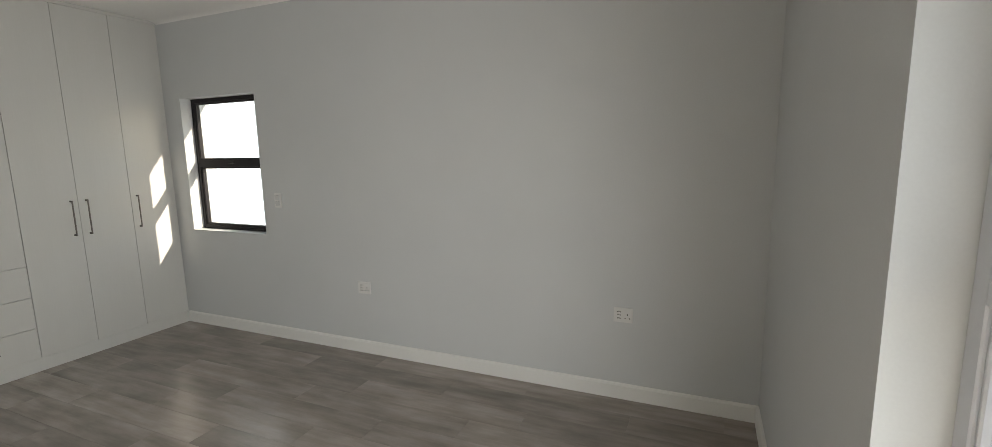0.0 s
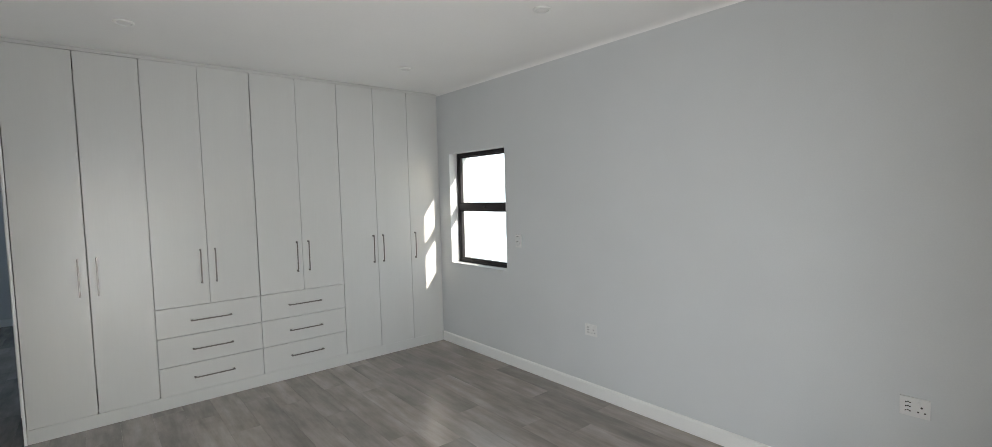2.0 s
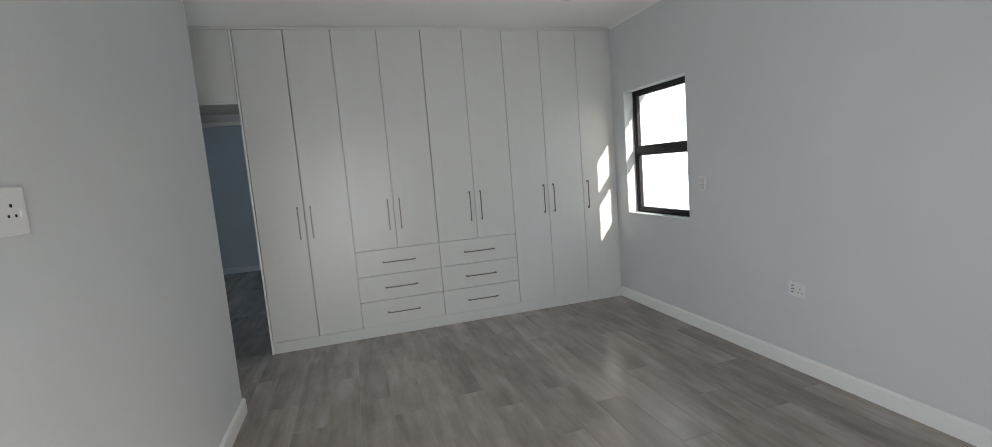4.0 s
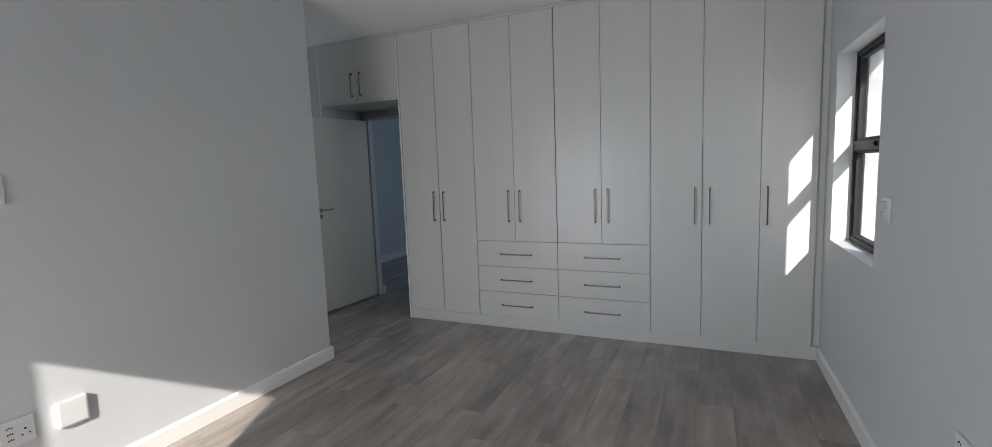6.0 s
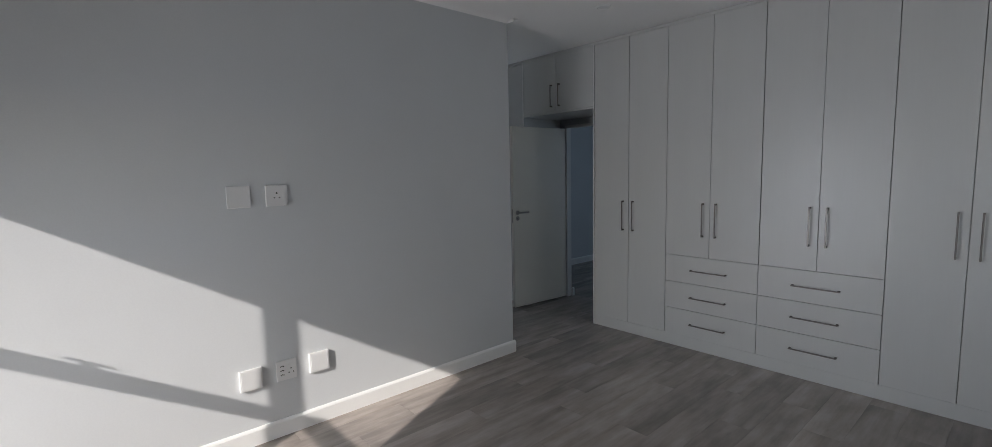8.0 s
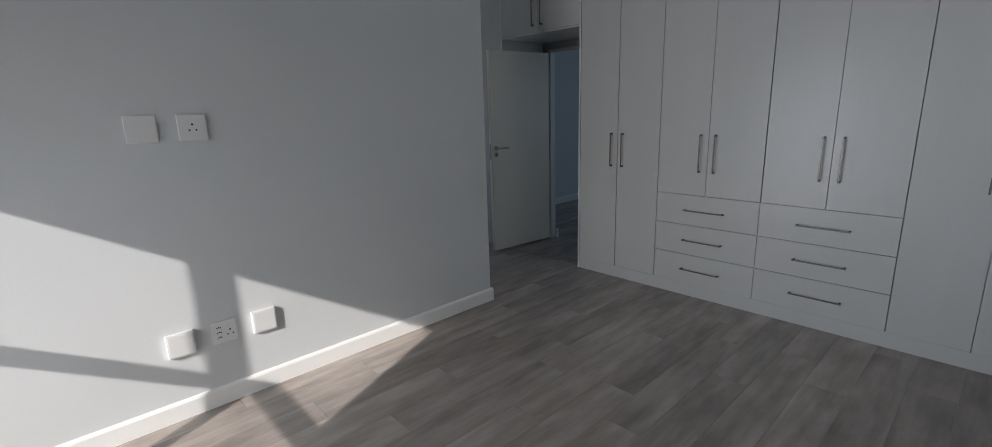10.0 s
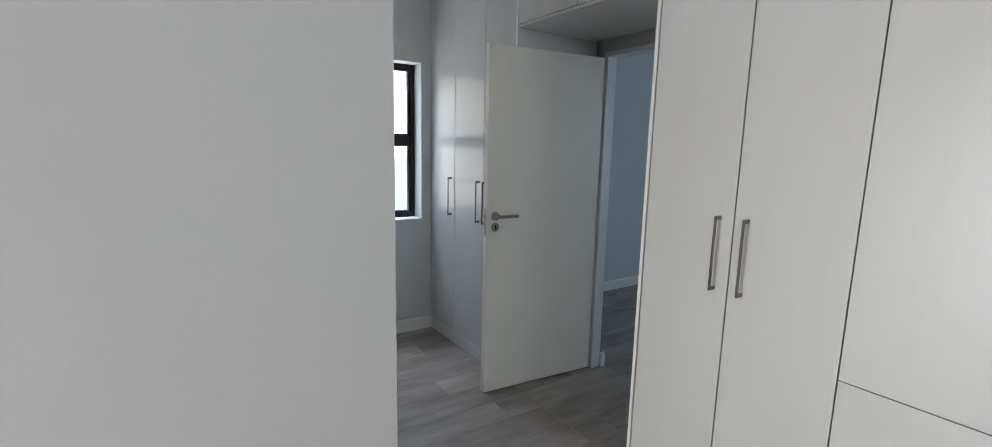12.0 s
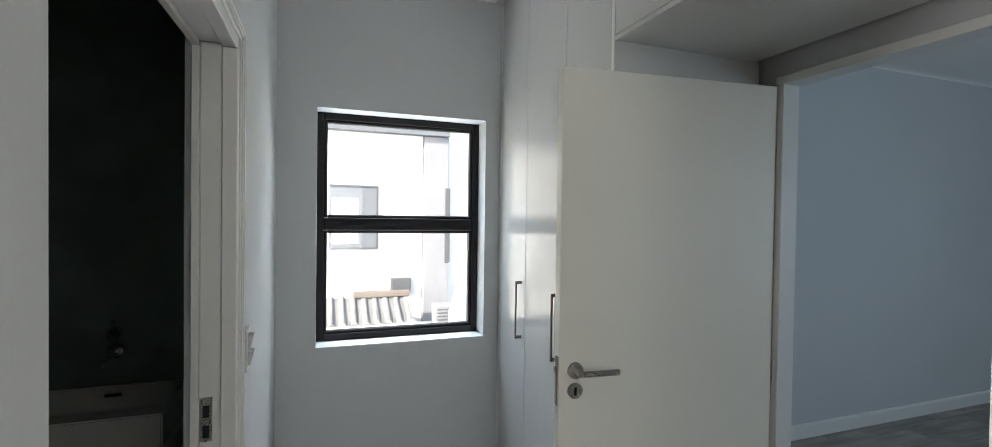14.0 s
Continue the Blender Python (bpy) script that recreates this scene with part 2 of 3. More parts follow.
def skirting(a, b, inward):
    return run_profile("baseboard", SKIRT, (*a, 0.0), (*b, 0.0), (*inward, 0), WHITE, "white painted skirting board along the wall", "baseboard")


def cornice(a, b, inward):
    return run_profile("cornice", COVE, (*a, 0.0), (*b, 0.0), (*inward, 0), CEILING, "white coved cornice under the ceiling", "cornice")


# ---------------------------------------------------------------- plan
XW = -3.510      # face of the wall that closes the bathroom
YP = -1.12       # passage face of the bathroom wall
YQ = -1.102      # face of the bathroom wall beyond its doorway
XP = -5.64       # passage end wall with its window
YB = -4.925      # balcony wall
XL = -3.495      # left end of the wardrobe
YD = 0.66        # wall behind the wardrobes, with the bedroom door
TOP = 3.6
ZT = 2.760       # top edge of the cupboard doors

W1 = (-1.12, -0.195, 0.915, 2.11)
W2 = (-0.919, -0.044, 0.92, 2.113)
BAL = (-3.42, -1.825, 0.0, 2.068)
D1 = (-4.40, -3.53, -0.1, 2.100)
D2 = (-4.475, XW - 0.127, -0.1, 2.025)

wall("wall_east", "x", 0.0, 0.28, YB - 0.28, 5.1, -0.1, TOP, [W1])
wall("wall_south", "y", YB - 0.28, YB, XP - 0.28, 0.0, -0.1, TOP, [BAL])
wall("wall_west", "x", XW - 0.127, XW, YB, YP, -0.1, TOP)
wall("wall_bathroom", "y", YQ - 0.108, YQ, XP, XW - 0.127, -0.1, TOP, [D2])
wall("wall_passage_end", "x", XP - 0.28, XP, -3.4, YD + 0.09, -0.1, TOP, [W2])
wall("wall_north", "y", YD, YD + 0.09, XP, 0.0, -0.1, TOP, [D1])
wall("wall_hall_west", "x", -5.92, -5.64, YD + 0.09, 4.85, -0.1, TOP)
wall("wall_hall_north", "y", 4.85, 5.1, -5.92, 0.0, -0.1, TOP)
wall("wall_hall_east", "x", -2.1, -1.98, YD + 0.09, 4.85, -0.1, TOP, [(2.0, 3.4, 0.9, 2.1)])
wall("wall_bathroom_south", "y", -3.4, -3.25, XP, XW - 0.127, -0.1, TOP, material=DARKTILE, label="very dark tiled bathroom wall")
bm = bmesh.new()
block(bm, -5.92, 0.28, YB - 0.28, 5.1, CEIL, CEIL + 0.2)
whole("ceiling", bm, CEILING, "smooth white painted ceiling", "ceiling", kind="structure")
bm = bmesh.new()
block(bm, XP, XP + 0.012, -3.25, YQ - 0.122, 0.0, CEIL - 0.005)
whole("wall_bathroom_tiling", bm, DARKTILE, "dark green-grey tiling on the bathroom wall", "wall", kind="structure")
bm = bmesh.new()
block(bm, XW - 0.139, XW - 0.128, -3.25, YP - 0.08, 0.0, CEIL - 0.005)
whole("wall_bathroom_side_tiling", bm, DARKTILE, "dark green-grey tiling on the bathroom wall", "wall", kind="structure")

skirting((0, 0), (0, YB), (-1, 0))
skirting((XW, YB), (XW, YP + 0.018), (1, 0))
skirting((BAL[1], YB), (0, YB), (0, 1))
skirting((XW, YP), (-3.636, YP), (0, 1))
skirting((D2[0] - 0.053, YQ), (XP, YQ), (0, 1))
skirting((XP, YQ), (XP, 0.04), (1, 0))
skirting((-5.64, YD + 0.09), (-5.64, 4.85), (1, 0))
skirting((D1[0] + 0.032, YD + 0.056), (D1[0] + 0.032, YD + 0.09), (1, 0))
skirting((-5.64, 4.85), (-2.1, 4.85), (0, -1))
cornice((0, YD), (0, YB), (-1, 0))
cornice((XW, YB), (XW, YP), (1, 0))
cornice((XW, YB), (0, YB), (0, 1))
cornice((XP, YQ), (XW - 0.127, YQ), (0, 1))
cornice((XW - 0.127, YP), (XW + 0.075, YP), (0, 1))
cornice((XP, YQ), (XP, YD), (1, 0))
cornice((-5.64, YD + 0.09), (-5.64, 4.85), (1, 0))
cornice((-5.64, 4.85), (-2.1, 4.85), (0, -1))
bm = bmesh.new()
block(bm, XP, 0.0, 0.006, YD, ZT + 0.002, CEIL - 0.002)
whole("bulkhead", bm, MELAMINE, "white closing strip between the cupboards and the ceiling", "trim", kind="structure")

# ---------------------------------------------------------------- windows and glazed door


def glazed(name, axis, depth, inside, a0, a1, z0, z1, rails, mullions, label, handles=(), metal_of=BLACKALU, w=0.036):
    """A dark aluminium window or glazed door. depth: the inner face of its frame; inside: +1 or -1, the way to the room."""
    top = thing(name, label, "window", kind="structure")

    def bar(pname, u0, u1, w0, w1, d0, d1, parent=top, material=metal_of, bevel=0.004, text=""):
        lo, hi = sorted((depth + inside * d0, depth + inside * d1))
        b = bmesh.new()
        if axis == "x":
            block(b, lo, hi, u0, u1, w0, w1, bevel)
        else:
            block(b, u0, u1, lo, hi, w0, w1, bevel)
        return part(pname, b, material, parent, text)

    bar("window_frame", a0, a0 + w, z0, z1, -0.06, 0.0)
    bar("window_frame", a1 - w, a1, z0, z1, -0.06, 0.0)
    bar("window_frame", a0 + w, a1 - w, z1 - w, z1, -0.06, 0.0)
    bar("window_frame", a0 + w, a1 - w, z0, z0 + w, -0.06, 0.0)
    us = [a0 + w] + [v for m0, m1 in mullions for v in (m0, m1)] + [a1 - w]
    ws = [z0 + w] + [v for r0, r1 in rails for v in (r0, r1)] + [z1 - w]
    for m0, m1 in mullions:
        bar("mullion", m0, m1, z0 + w, z1 - w, -0.06, 0.003)
    for i in range(0, len(us), 2):
        for r0, r1 in rails:
            bar("transom", us[i], us[i + 1], r0, r1, -0.06, 0.002)
        for j in range(0, len(ws), 2):
            c0, c1, e0, e1 = us[i], us[i + 1], ws[j], ws[j + 1]
            s = 0.015
            sash = bar("sash", c0, c0 + s, e0, e1, -0.045, -0.008)
            bar("stile", c1 - s, c1, e0, e1, -0.045, -0.008, sash)
            bar("rail", c0 + s, c1 - s, e1 - s, e1, -0.045, -0.008, sash)
            bar("rail", c0 + s, c1 - s, e0, e0 + s, -0.045, -0.008, sash)
            g = bar("pane", c0 + s, c1 - s, e0 + s, e1 - s, -0.030, -0.025, top, GLASS, 0.0, "clear glass pane")
            g.visible_shadow = False
    for hu, hz in handles:
        h = bar("handle", hu - 0.045, hu + 0.045, hz - 0.006, hz + 0.006, 0.012, 0.024, top, BLACKALU, 0.004, "dark window latch")
        bar("pivot", hu - 0.014, hu + 0.014, hz - 0.014, hz + 0.014, 0.002, 0.012, h)
    return top


glazed("window_1", "x", 0.10, -1, *W1, [(1.493, 1.558)], [], "black aluminium window with two panes set deep in the wall", handles=[(-0.675, 1.53)])
glazed("window_2", "x", -5.766, 1, *W2, [(1.500, 1.568)], [], "black aluminium passage window with two panes")
glazed("window_3", "y", YB - 0.13, 1, *BAL, [(1.310, 1.360)], [(-2.612, -2.560)], "pale aluminium glazed balcony door with mid rails", handles=[(-3.000, 1.378)], metal_of=PALEALU, w=0.058)

# ---------------------------------------------------------------- wardrobes


def pull(parent, x, z0, z1, flat=False):
    """A brushed steel bar handle with square feet; upright, or lying when flat."""
    b = bmesh.new()
    t = 0.0048
    if flat:
        block(b, z0, z1, -0.035, -0.027, x - t, x + t, 0.002)
        for e in (z0, z1 - 0.014):
            block(b, e, e + 0.014, -0.030, 0.0, x - t, x + t, 0.0015)
    else:
        block(b, x - t, x + t, -0.035, -0.027, z0, z1, 0.002)
        for e in (z0, z1 - 0.014):
            block(b, x - t, x + t, -0.030, 0.0, e, e + 0.014, 0.0015)
    return part("handle", b, STEEL, parent, "brushed steel bar handle")


def front(name, parent, x0, x1, z0, z1, gap=0.0017, board=MELAMINE):
    b = bmesh.new()
    block(b, x0 + gap, x1 - gap, 0.0, 0.018, z0 + gap, z1 - gap, 0.0008)
    return part(name, b, board, parent)


def carcass(parent, w, z0, z1, depth=0.60, back=True):
    """Sides, top and bottom boards of a cupboard, from the left edge at 0."""
    b = bmesh.new()
    s = 0.016
    block(b, 0.0005, s, 0.055, depth, z0, z1)
    block(b, w - s, w - 0.0005, 0.055, depth, z0, z1)
    block(b, s, w - s, 0.055, depth, z0, z0 + s)
    block(b, s, w - s, 0.055, depth, z1 - s, z1)
    block(b, s, w - s, depth - 0.006, depth, z0 + s, z1 - s)
    return part("body", b, MELAMINE, parent)


ZK = 0.10        # top of the plinth
HZ0, HZ1 = 0.988, 1.270


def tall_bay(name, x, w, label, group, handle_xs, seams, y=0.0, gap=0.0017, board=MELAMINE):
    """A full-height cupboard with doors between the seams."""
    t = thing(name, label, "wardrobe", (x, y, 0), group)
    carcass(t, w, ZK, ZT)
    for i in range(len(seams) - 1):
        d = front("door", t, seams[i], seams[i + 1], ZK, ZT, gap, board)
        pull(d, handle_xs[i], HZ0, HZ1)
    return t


def drawer_bay(x, w, group, slack=0.0):
    t = thing("wardrobe", "white wardrobe bay with two doors above three drawers", "wardrobe", (x, 0, 0), group)
    carcass(t, w, ZK, ZT)
    for i, hx in ((0, w / 2 - 0.053), (1, w / 2 + 0.053)):
        d = front("door", t, i * w / 2 + (slack if i == 0 else 0.0), (i + 1) * w / 2, 0.811, ZT)
        pull(d, hx, HZ0, HZ1)
    for i in range(3):
        z0 = ZK + i * 0.237
        d = front("drawer", t, 0.0, w, z0, z0 + 0.237)
        pull(d, z0 + 0.118, w / 2 - 0.15, w / 2 + 0.15, True)
    return t


BAYS = "built-in wardrobe bays"
tall_bay("wardrobe", -3.477, 0.769, "white tall wardrobe bay with two closed doors beside the doorway", BAYS, [0.334, 0.440], [0, 0.387, 0.769], gap=0.0027)
drawer_bay(-2.708, 0.770, BAYS)
drawer_bay(-1.938, 0.770, BAYS, 0.003)
tall_bay("wardrobe", -1.167, 0.767, "white tall wardrobe bay with two closed doors", BAYS, [0.325, 0.431], [0, 0.378, 0.767])
tall_bay("wardrobe", -0.400, 0.352, "narrow white single-door wardrobe bay in the window corner", BAYS, [0.046], [0, 0.352])



def end_panel(x, y0, y1, label):
    """An upright end board with a thin edge strip on its front."""
    t = thing("end_panel", label, "panel", (x, y0, 0))
    b = bmesh.new()
    block(b, 0.0, 0.016, 0.0012, y1 - y0, 0.0, ZT, 0.0008)
    board = part("board", b, MELAMINE, t)
    b = bmesh.new()
    block(b, 0.0003, 0.0157, 0.0, 0.0011, 0.0, ZT, 0.0003)
    part("edge_strip", b, WHITE, board, "pale edge strip")
    return t


end_panel(XL, -0.004, 0.60, "white wardrobe end panel beside the doorway")
bm = bmesh.new()
block(bm, XL + 0.017, 0.0, 0.0015, 0.0195, 0.0, ZK + 0.0004, 0.0005)
whole("plinth", bm, MELAMINE, "white kick board under the wardrobe", "trim", kind="structure")
bm = bmesh.new()
block(bm, -0.046, 0.0, 0.024, 0.042, ZK, ZT, 0.001)
whole("filler_strip", bm, MELAMINE, "white filler strip between wardrobe and wall", "trim", kind="structure")

# cupboard over the doorway
XO = -4.455
over = thing("overhead_cupboard", "white two-door cupboard over the doorway", "cupboard", (XO, 0, 0))
wo = XL - 0.002 - XO
for s, x0, x1, z0, z1 in (("bottom_board", 0.001, wo, 2.165, 2.183), ("top_board", 0.001, wo, ZT - 0.016, ZT), ("side_board", 0.001, 0.017, 2.183, ZT - 0.016), ("side_board", wo - 0.016, wo, 2.183, ZT - 0.016)):
    b = bmesh.new()
    block(b, x0, x1, 0.020, 0.60, z0, z1, 0.0008)
    part(s, b, MELAMINE, over)
for i, hx in ((0, wo / 2 - 0.053), (1, wo / 2 + 0.053)):
    d = front("door", over, i * wo / 2, (i + 1) * wo / 2, 2.180, ZT)
    pull(d, hx, 2.232, 2.462)
b = bmesh.new()
block(b, 0.0, wo, -0.001, 0.018, 2.163, 2.179, 0.001)
part("light_rail", b, MELAMINE, over)

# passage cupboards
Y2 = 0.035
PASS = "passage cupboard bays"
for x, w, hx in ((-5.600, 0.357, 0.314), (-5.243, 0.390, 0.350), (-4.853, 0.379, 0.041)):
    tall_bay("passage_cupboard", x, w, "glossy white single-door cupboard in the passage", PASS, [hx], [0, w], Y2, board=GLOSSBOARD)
end_panel(XO - 0.017, -0.001, 0.62, "white cupboard end panel beside the open door")
bm = bmesh.new()
block(bm, XP, XO - 0.018, Y2 + 0.004, Y2 + 0.022, 0.0, ZK - 0.002, 0.001)
whole("plinth", bm, MELAMINE, "white kick board under the passage cupboards", "trim", kind="structure")
bm = bmesh.new()
block(bm, XP, -5.602, Y2 + 0.003, Y2 + 0.022, ZK, ZT, 0.001)
whole("filler_strip", bm, MELAMINE, "white filler panel in the passage corner", "trim", kind="structure")

# ---------------------------------------------------------------- bedroom door


def door_frame(name, x0, x1, y0, y1, z1, label):
    """A white rebated frame on the far side and head of an opening, with a moulded architrave towards the passage."""
    t = thing(name, label, "door frame", kind="structure")
    for s, xa, xb, za, zb, ya, yb in (
        ("jamb", x0 + 0.001, x0 + 0.030, 0, z1 - 0.03, y1 - 0.022, y1 + 0.012),
        ("jamb", x0 + 0.001, x0 + 0.022, 0, z1 - 0.022, y1 - 0.070, y1 - 0.0225),
        ("door_stop", x0 + 0.001, x0 + 0.034, 0, z1 - 0.034, y0 + 0.020, y1 - 0.0705),
        ("head", x0 + 0.030, x1 - 0.001, z1 - 0.030, z1 - 0.001, y1 - 0.022, y1 + 0.012),
        ("head", x0 + 0.030, x1 - 0.001, z1 - 0.022, z1 - 0.001, y1 - 0.070, y1 - 0.0225),
        ("door_stop", x0 + 0.034, x1 - 0.001, z1 - 0.034, z1 - 0.001, y0 + 0.020, y1 - 0.0705),
    ):
        bb = bmesh.new()
        block(bb, xa, xb, ya, yb, za, zb, 0.002)
        part(s, bb, WHITE, t)
    f0 = x0 - 0.052
    steps = ((0.0, 0.060, 0.010), (0.004, 0.050, 0.015), (0.016, 0.040, 0.020), (0.024, 0.034, 0.023))
    up = bmesh.new()
    over_head = bmesh.new()
    for k, (u0, u1, d) in enumerate(steps):
        lo = y1 + 0.0005 if k == 0 else y1 + steps[k - 1][2] - 0.001
        block(up, f0 + u0, f0 + u1, lo, y1 + d, 0.0, z1 - 0.008 + 0.060 - u0, 0.0015)
        block(over_head, f0 + u1 + 0.0005, x1, lo, y1 + d, z1 - 0.008 + 0.060 - u1, z1 - 0.008 + 0.060 - u0, 0.0015)
    part("architrave", up, WHITE, t)
    part("architrave", over_head, WHITE, t)
    return t


t1 = thing("door_1", "white frame of the bedroom doorway", "door frame", kind="structure")
for s, xa, xb, za, zb in (("jamb", D1[0] + 0.001, D1[0] + 0.032, 0, 2.068), ("jamb", D1[1] - 0.032, D1[1] - 0.001, 0, 2.068), ("head", D1[0] + 0.001, D1[1] - 0.001, 2.068, 2.099)):
    bb = bmesh.new()
    block(bb, xa, xb, YD - 0.022, YD + 0.055, za, zb, 0.002)
    part(s, bb, WHITE, t1)

leaf = thing("bedroom_door", "open plain cream-white door leaf with steel lever handle", "door", (-4.386, YD - 0.026, 0))
leaf.rotation_euler = (0, 0, radians(-95.0))
LW, LT = 0.820, 0.040
b = bmesh.new()
block(b, 0.004, LW, -LT, 0.0, 0.010, 2.062, 0.002)
part("panel", b, CREAM, leaf)
for side in (0.0, -LT):
    out = 1 if side == 0.0 else -1
    b = bmesh.new()
    rod(b, (LW - 0.055, side, 1.100), (LW - 0.055, side + out * 0.009, 1.100), 0.026, 24)
    part("rose", b, LEVER, leaf, "round brushed steel rose")
    b = bmesh.new()
    rod(b, (LW - 0.055, side + out * 0.009, 1.100), (LW - 0.055, side + out * 0.048, 1.100), 0.009, 14)
    rod(b, (LW - 0.064, side + out * 0.048, 1.100), (LW - 0.185, side + out * 0.048, 1.100), 0.0095, 14)
    part("lever", b, LEVER, leaf, "straight round steel lever")
    b = bmesh.new()
    rod(b, (LW - 0.055, side, 1.035), (LW - 0.055, side + out * 0.007, 1.035), 0.025, 24)
    esc = part("keyhole_plate", b, LEVER, leaf, "round steel keyhole plate")
    b = bmesh.new()
    block(b, LW - 0.059, LW - 0.051, min(side + out * 0.0072, side + out * 0.0080), max(side + out * 0.0072, side + out * 0.0080), 1.021, 1.047)
    part("keyhole", b, HOLE, esc)
b = bmesh.new()
block(b, LW + 0.0003, LW + 0.002, -0.031, -0.009, 0.985, 1.145, 0.0006)
lock = part("lock_plate", b, LEVER, leaf, "narrow steel lock plate in the edge")
b = bmesh.new()
block(b, LW + 0.002, LW + 0.010, -0.026, -0.014, 1.09, 1.11, 0.002)
part("latch", b, LEVER, lock)
for z in (0.25, 1.05, 1.82):
    b = bmesh.new()
    rod(b, (0.0, 0.004, z - 0.04), (0.0, 0.004, z + 0.04), 0.004, 10)
    part("hinge", b, WHITE, leaf)

# bathroom doorway
t2 = door_frame("door_2", D2[0], D2[1], YQ - 0.108, YQ, D2[3], "white moulded frame of the bathroom doorway")
b = bmesh.new()
block(b, D2[0] + 0.0222, D2[0] + 0.0242, YQ - 0.069, YQ - 0.041, 1.020, 1.130, 0.0005)
strike = part("strike_plate", b, LEVER, t2, "steel strike plate in the jamb")
for z0, z1 in ((1.030, 1.060), (1.080, 1.110)):
    b = bmesh.new()
    block(b, D2[0] + 0.0243, D2[0] + 0.0250, YQ - 0.062, YQ - 0.048, z0, z1)
    part("slot", b, HOLE, strike)

# ---------------------------------------------------------------- lamps in the ceiling


def downlight():
    t = thing("downlight", "round white recessed ceiling downlight, switched off", "ceiling light", group="bedroom downlights")
    b = bmesh.new()
    n = 28
    rings = [(0.057, 0.0), (0.056, -0.006), (0.045, -0.010), (0.040, -0.004)]
    vs = [[b.verts.new((r * math.cos(2 * math.pi * i / n), r * math.sin(2 * math.pi * i / n), z)) for i in range(n)] for r, z in rings]
    for k in range(3):
        for i in range(n):
            b.faces.new((vs[k][i], vs[k][(i + 1) % n], vs[k + 1][(i + 1) % n], vs[k + 1][i]))
    bmesh.ops.recalc_face_normals(b, faces=b.faces)
    part("ring", b, WHITE, t)
    b = bmesh.new()
    rod(b, (0, 0, -0.0035), (0, 0, -0.001), 0.0405, 28)
    part("lens", b, PLASTIC, t, "frosted lamp lens")
    return t


lamp = downlight()
lamp.location = (-0.83, -0.77, CEIL)
for x, y in ((-0.84, -2.47), (-2.82, -0.77), (-2.82, -2.47)):
    copy_thing(lamp, Matrix.Translation((x, y, CEIL)))

# ---------------------------------------------------------------- sockets and switches; built facing +x at the origin


def plate(t, w, h, d=0.011):
    b = bmesh.new()
    block(b, 0.0, d, -w / 2, w / 2, -h / 2, h / 2, 0.003, 2)
    return part("plate", b, PLASTIC, t)


def pins(p, y, z, d, s=1.0):
    for dy, dz, r in ((0, 0.013, 0.0048), (-0.013, -0.011, 0.0040), (0.013, -0.011, 0.0040)):
        b = bmesh.new()
        rod(b, (d - 0.001, y + dy * s, z + dz * s), (d + 0.0006, y + dy * s, z + dz * s), r * s, 10)
        part("pin_hole", b, HOLE, p)


def wide_socket(x, y, z, turn, h=0.095):
    """A plate with three small sockets one above the other and one three-pin socket with its switch."""
    t = thing("wall_socket", "white power socket plate with four outlets", "socket", (x, y, z), "wall sockets")
    p = plate(t, 0.118, h)
    step = h * 0.22
    for k in (-1, 0, 1):
        for dy in (-0.008, 0.0, 0.008):
            b = bmesh.new()
            zz = k * step + (0.003 if dy == 0 else 0)
            rod(b, (0.010, -0.026 + dy, zz), (0.0116, -0.026 + dy, zz), 0.0036, 8)
            part("pin_hole", b, HOLE, p)
        b = bmesh.new()
        block(b, 0.010, 0.0125, -0.040, -0.012, k * step - 0.0085, k * step - 0.0055, 0.0005)
        part("ridge", b, PLASTIC, p)
    b = bmesh.new()
    block(b, 0.010, 0.014, 0.008, 0.022, 0.014, 0.032, 0.001)
    part("switch", b, PLASTIC, p)
    pins(p, 0.026, -0.008, 0.011)
    t.rotation_euler = (0, 0, radians(turn))
    return t


def blank(x, y, z, turn, d, label, w=0.122, h=0.122):
    t = thing("cover_plate", label, "wall plate", (x, y, z), "cover plates")
    p = plate(t, w, h, d)
    b = bmesh.new()
    block(b, d - 0.001, d + 0.0022, -0.004, 0.034, h / 2 - 0.026, h / 2 - 0.024)
    part("mark", b, PLASTIC, p)
    if d > 0.02:
        b = bmesh.new()
        block(b, d - 0.001, d + 0.0016, -w / 2 + 0.007, w / 2 - 0.007, -h / 2 + 0.007, h / 2 - 0.007, 0.0012)
        part("cover", b, PLASTIC, p)
    t.rotation_euler = (0, 0, radians(turn))
    return t


wide_socket(0.0, -4.145, 0.56, 180)
wide_socket(0.0, -2.14, 0.54, 180)
wide_socket(XW, -3.020, 0.402, 0, 0.122)
blank(XW, -3.220, 0.402, 0, 0.022, "white raised cover box on the wall, in sunlight")
blank(XW, -2.822, 0.402, 0, 0.024, "white raised cover box on the wall near the doorway")
blank(XW, -3.210, 1.458, 0, 0.010, "white blank cover plate high on the wall")
t = thing("wall_socket", "white single three-pin socket plate high on the wall", "socket", (XW, -3.006, 1.458), "wall sockets")
p = plate(t, 0.122, 0.122, 0.010)
pins(p, 0.0, 0.0, 0.010, 1.1)
b = bmesh.new()
block(b, 0.009, 0.013, 0.030, 0.046, -0.018, 0.002, 0.001)
part("switch", b, PLASTIC, p)



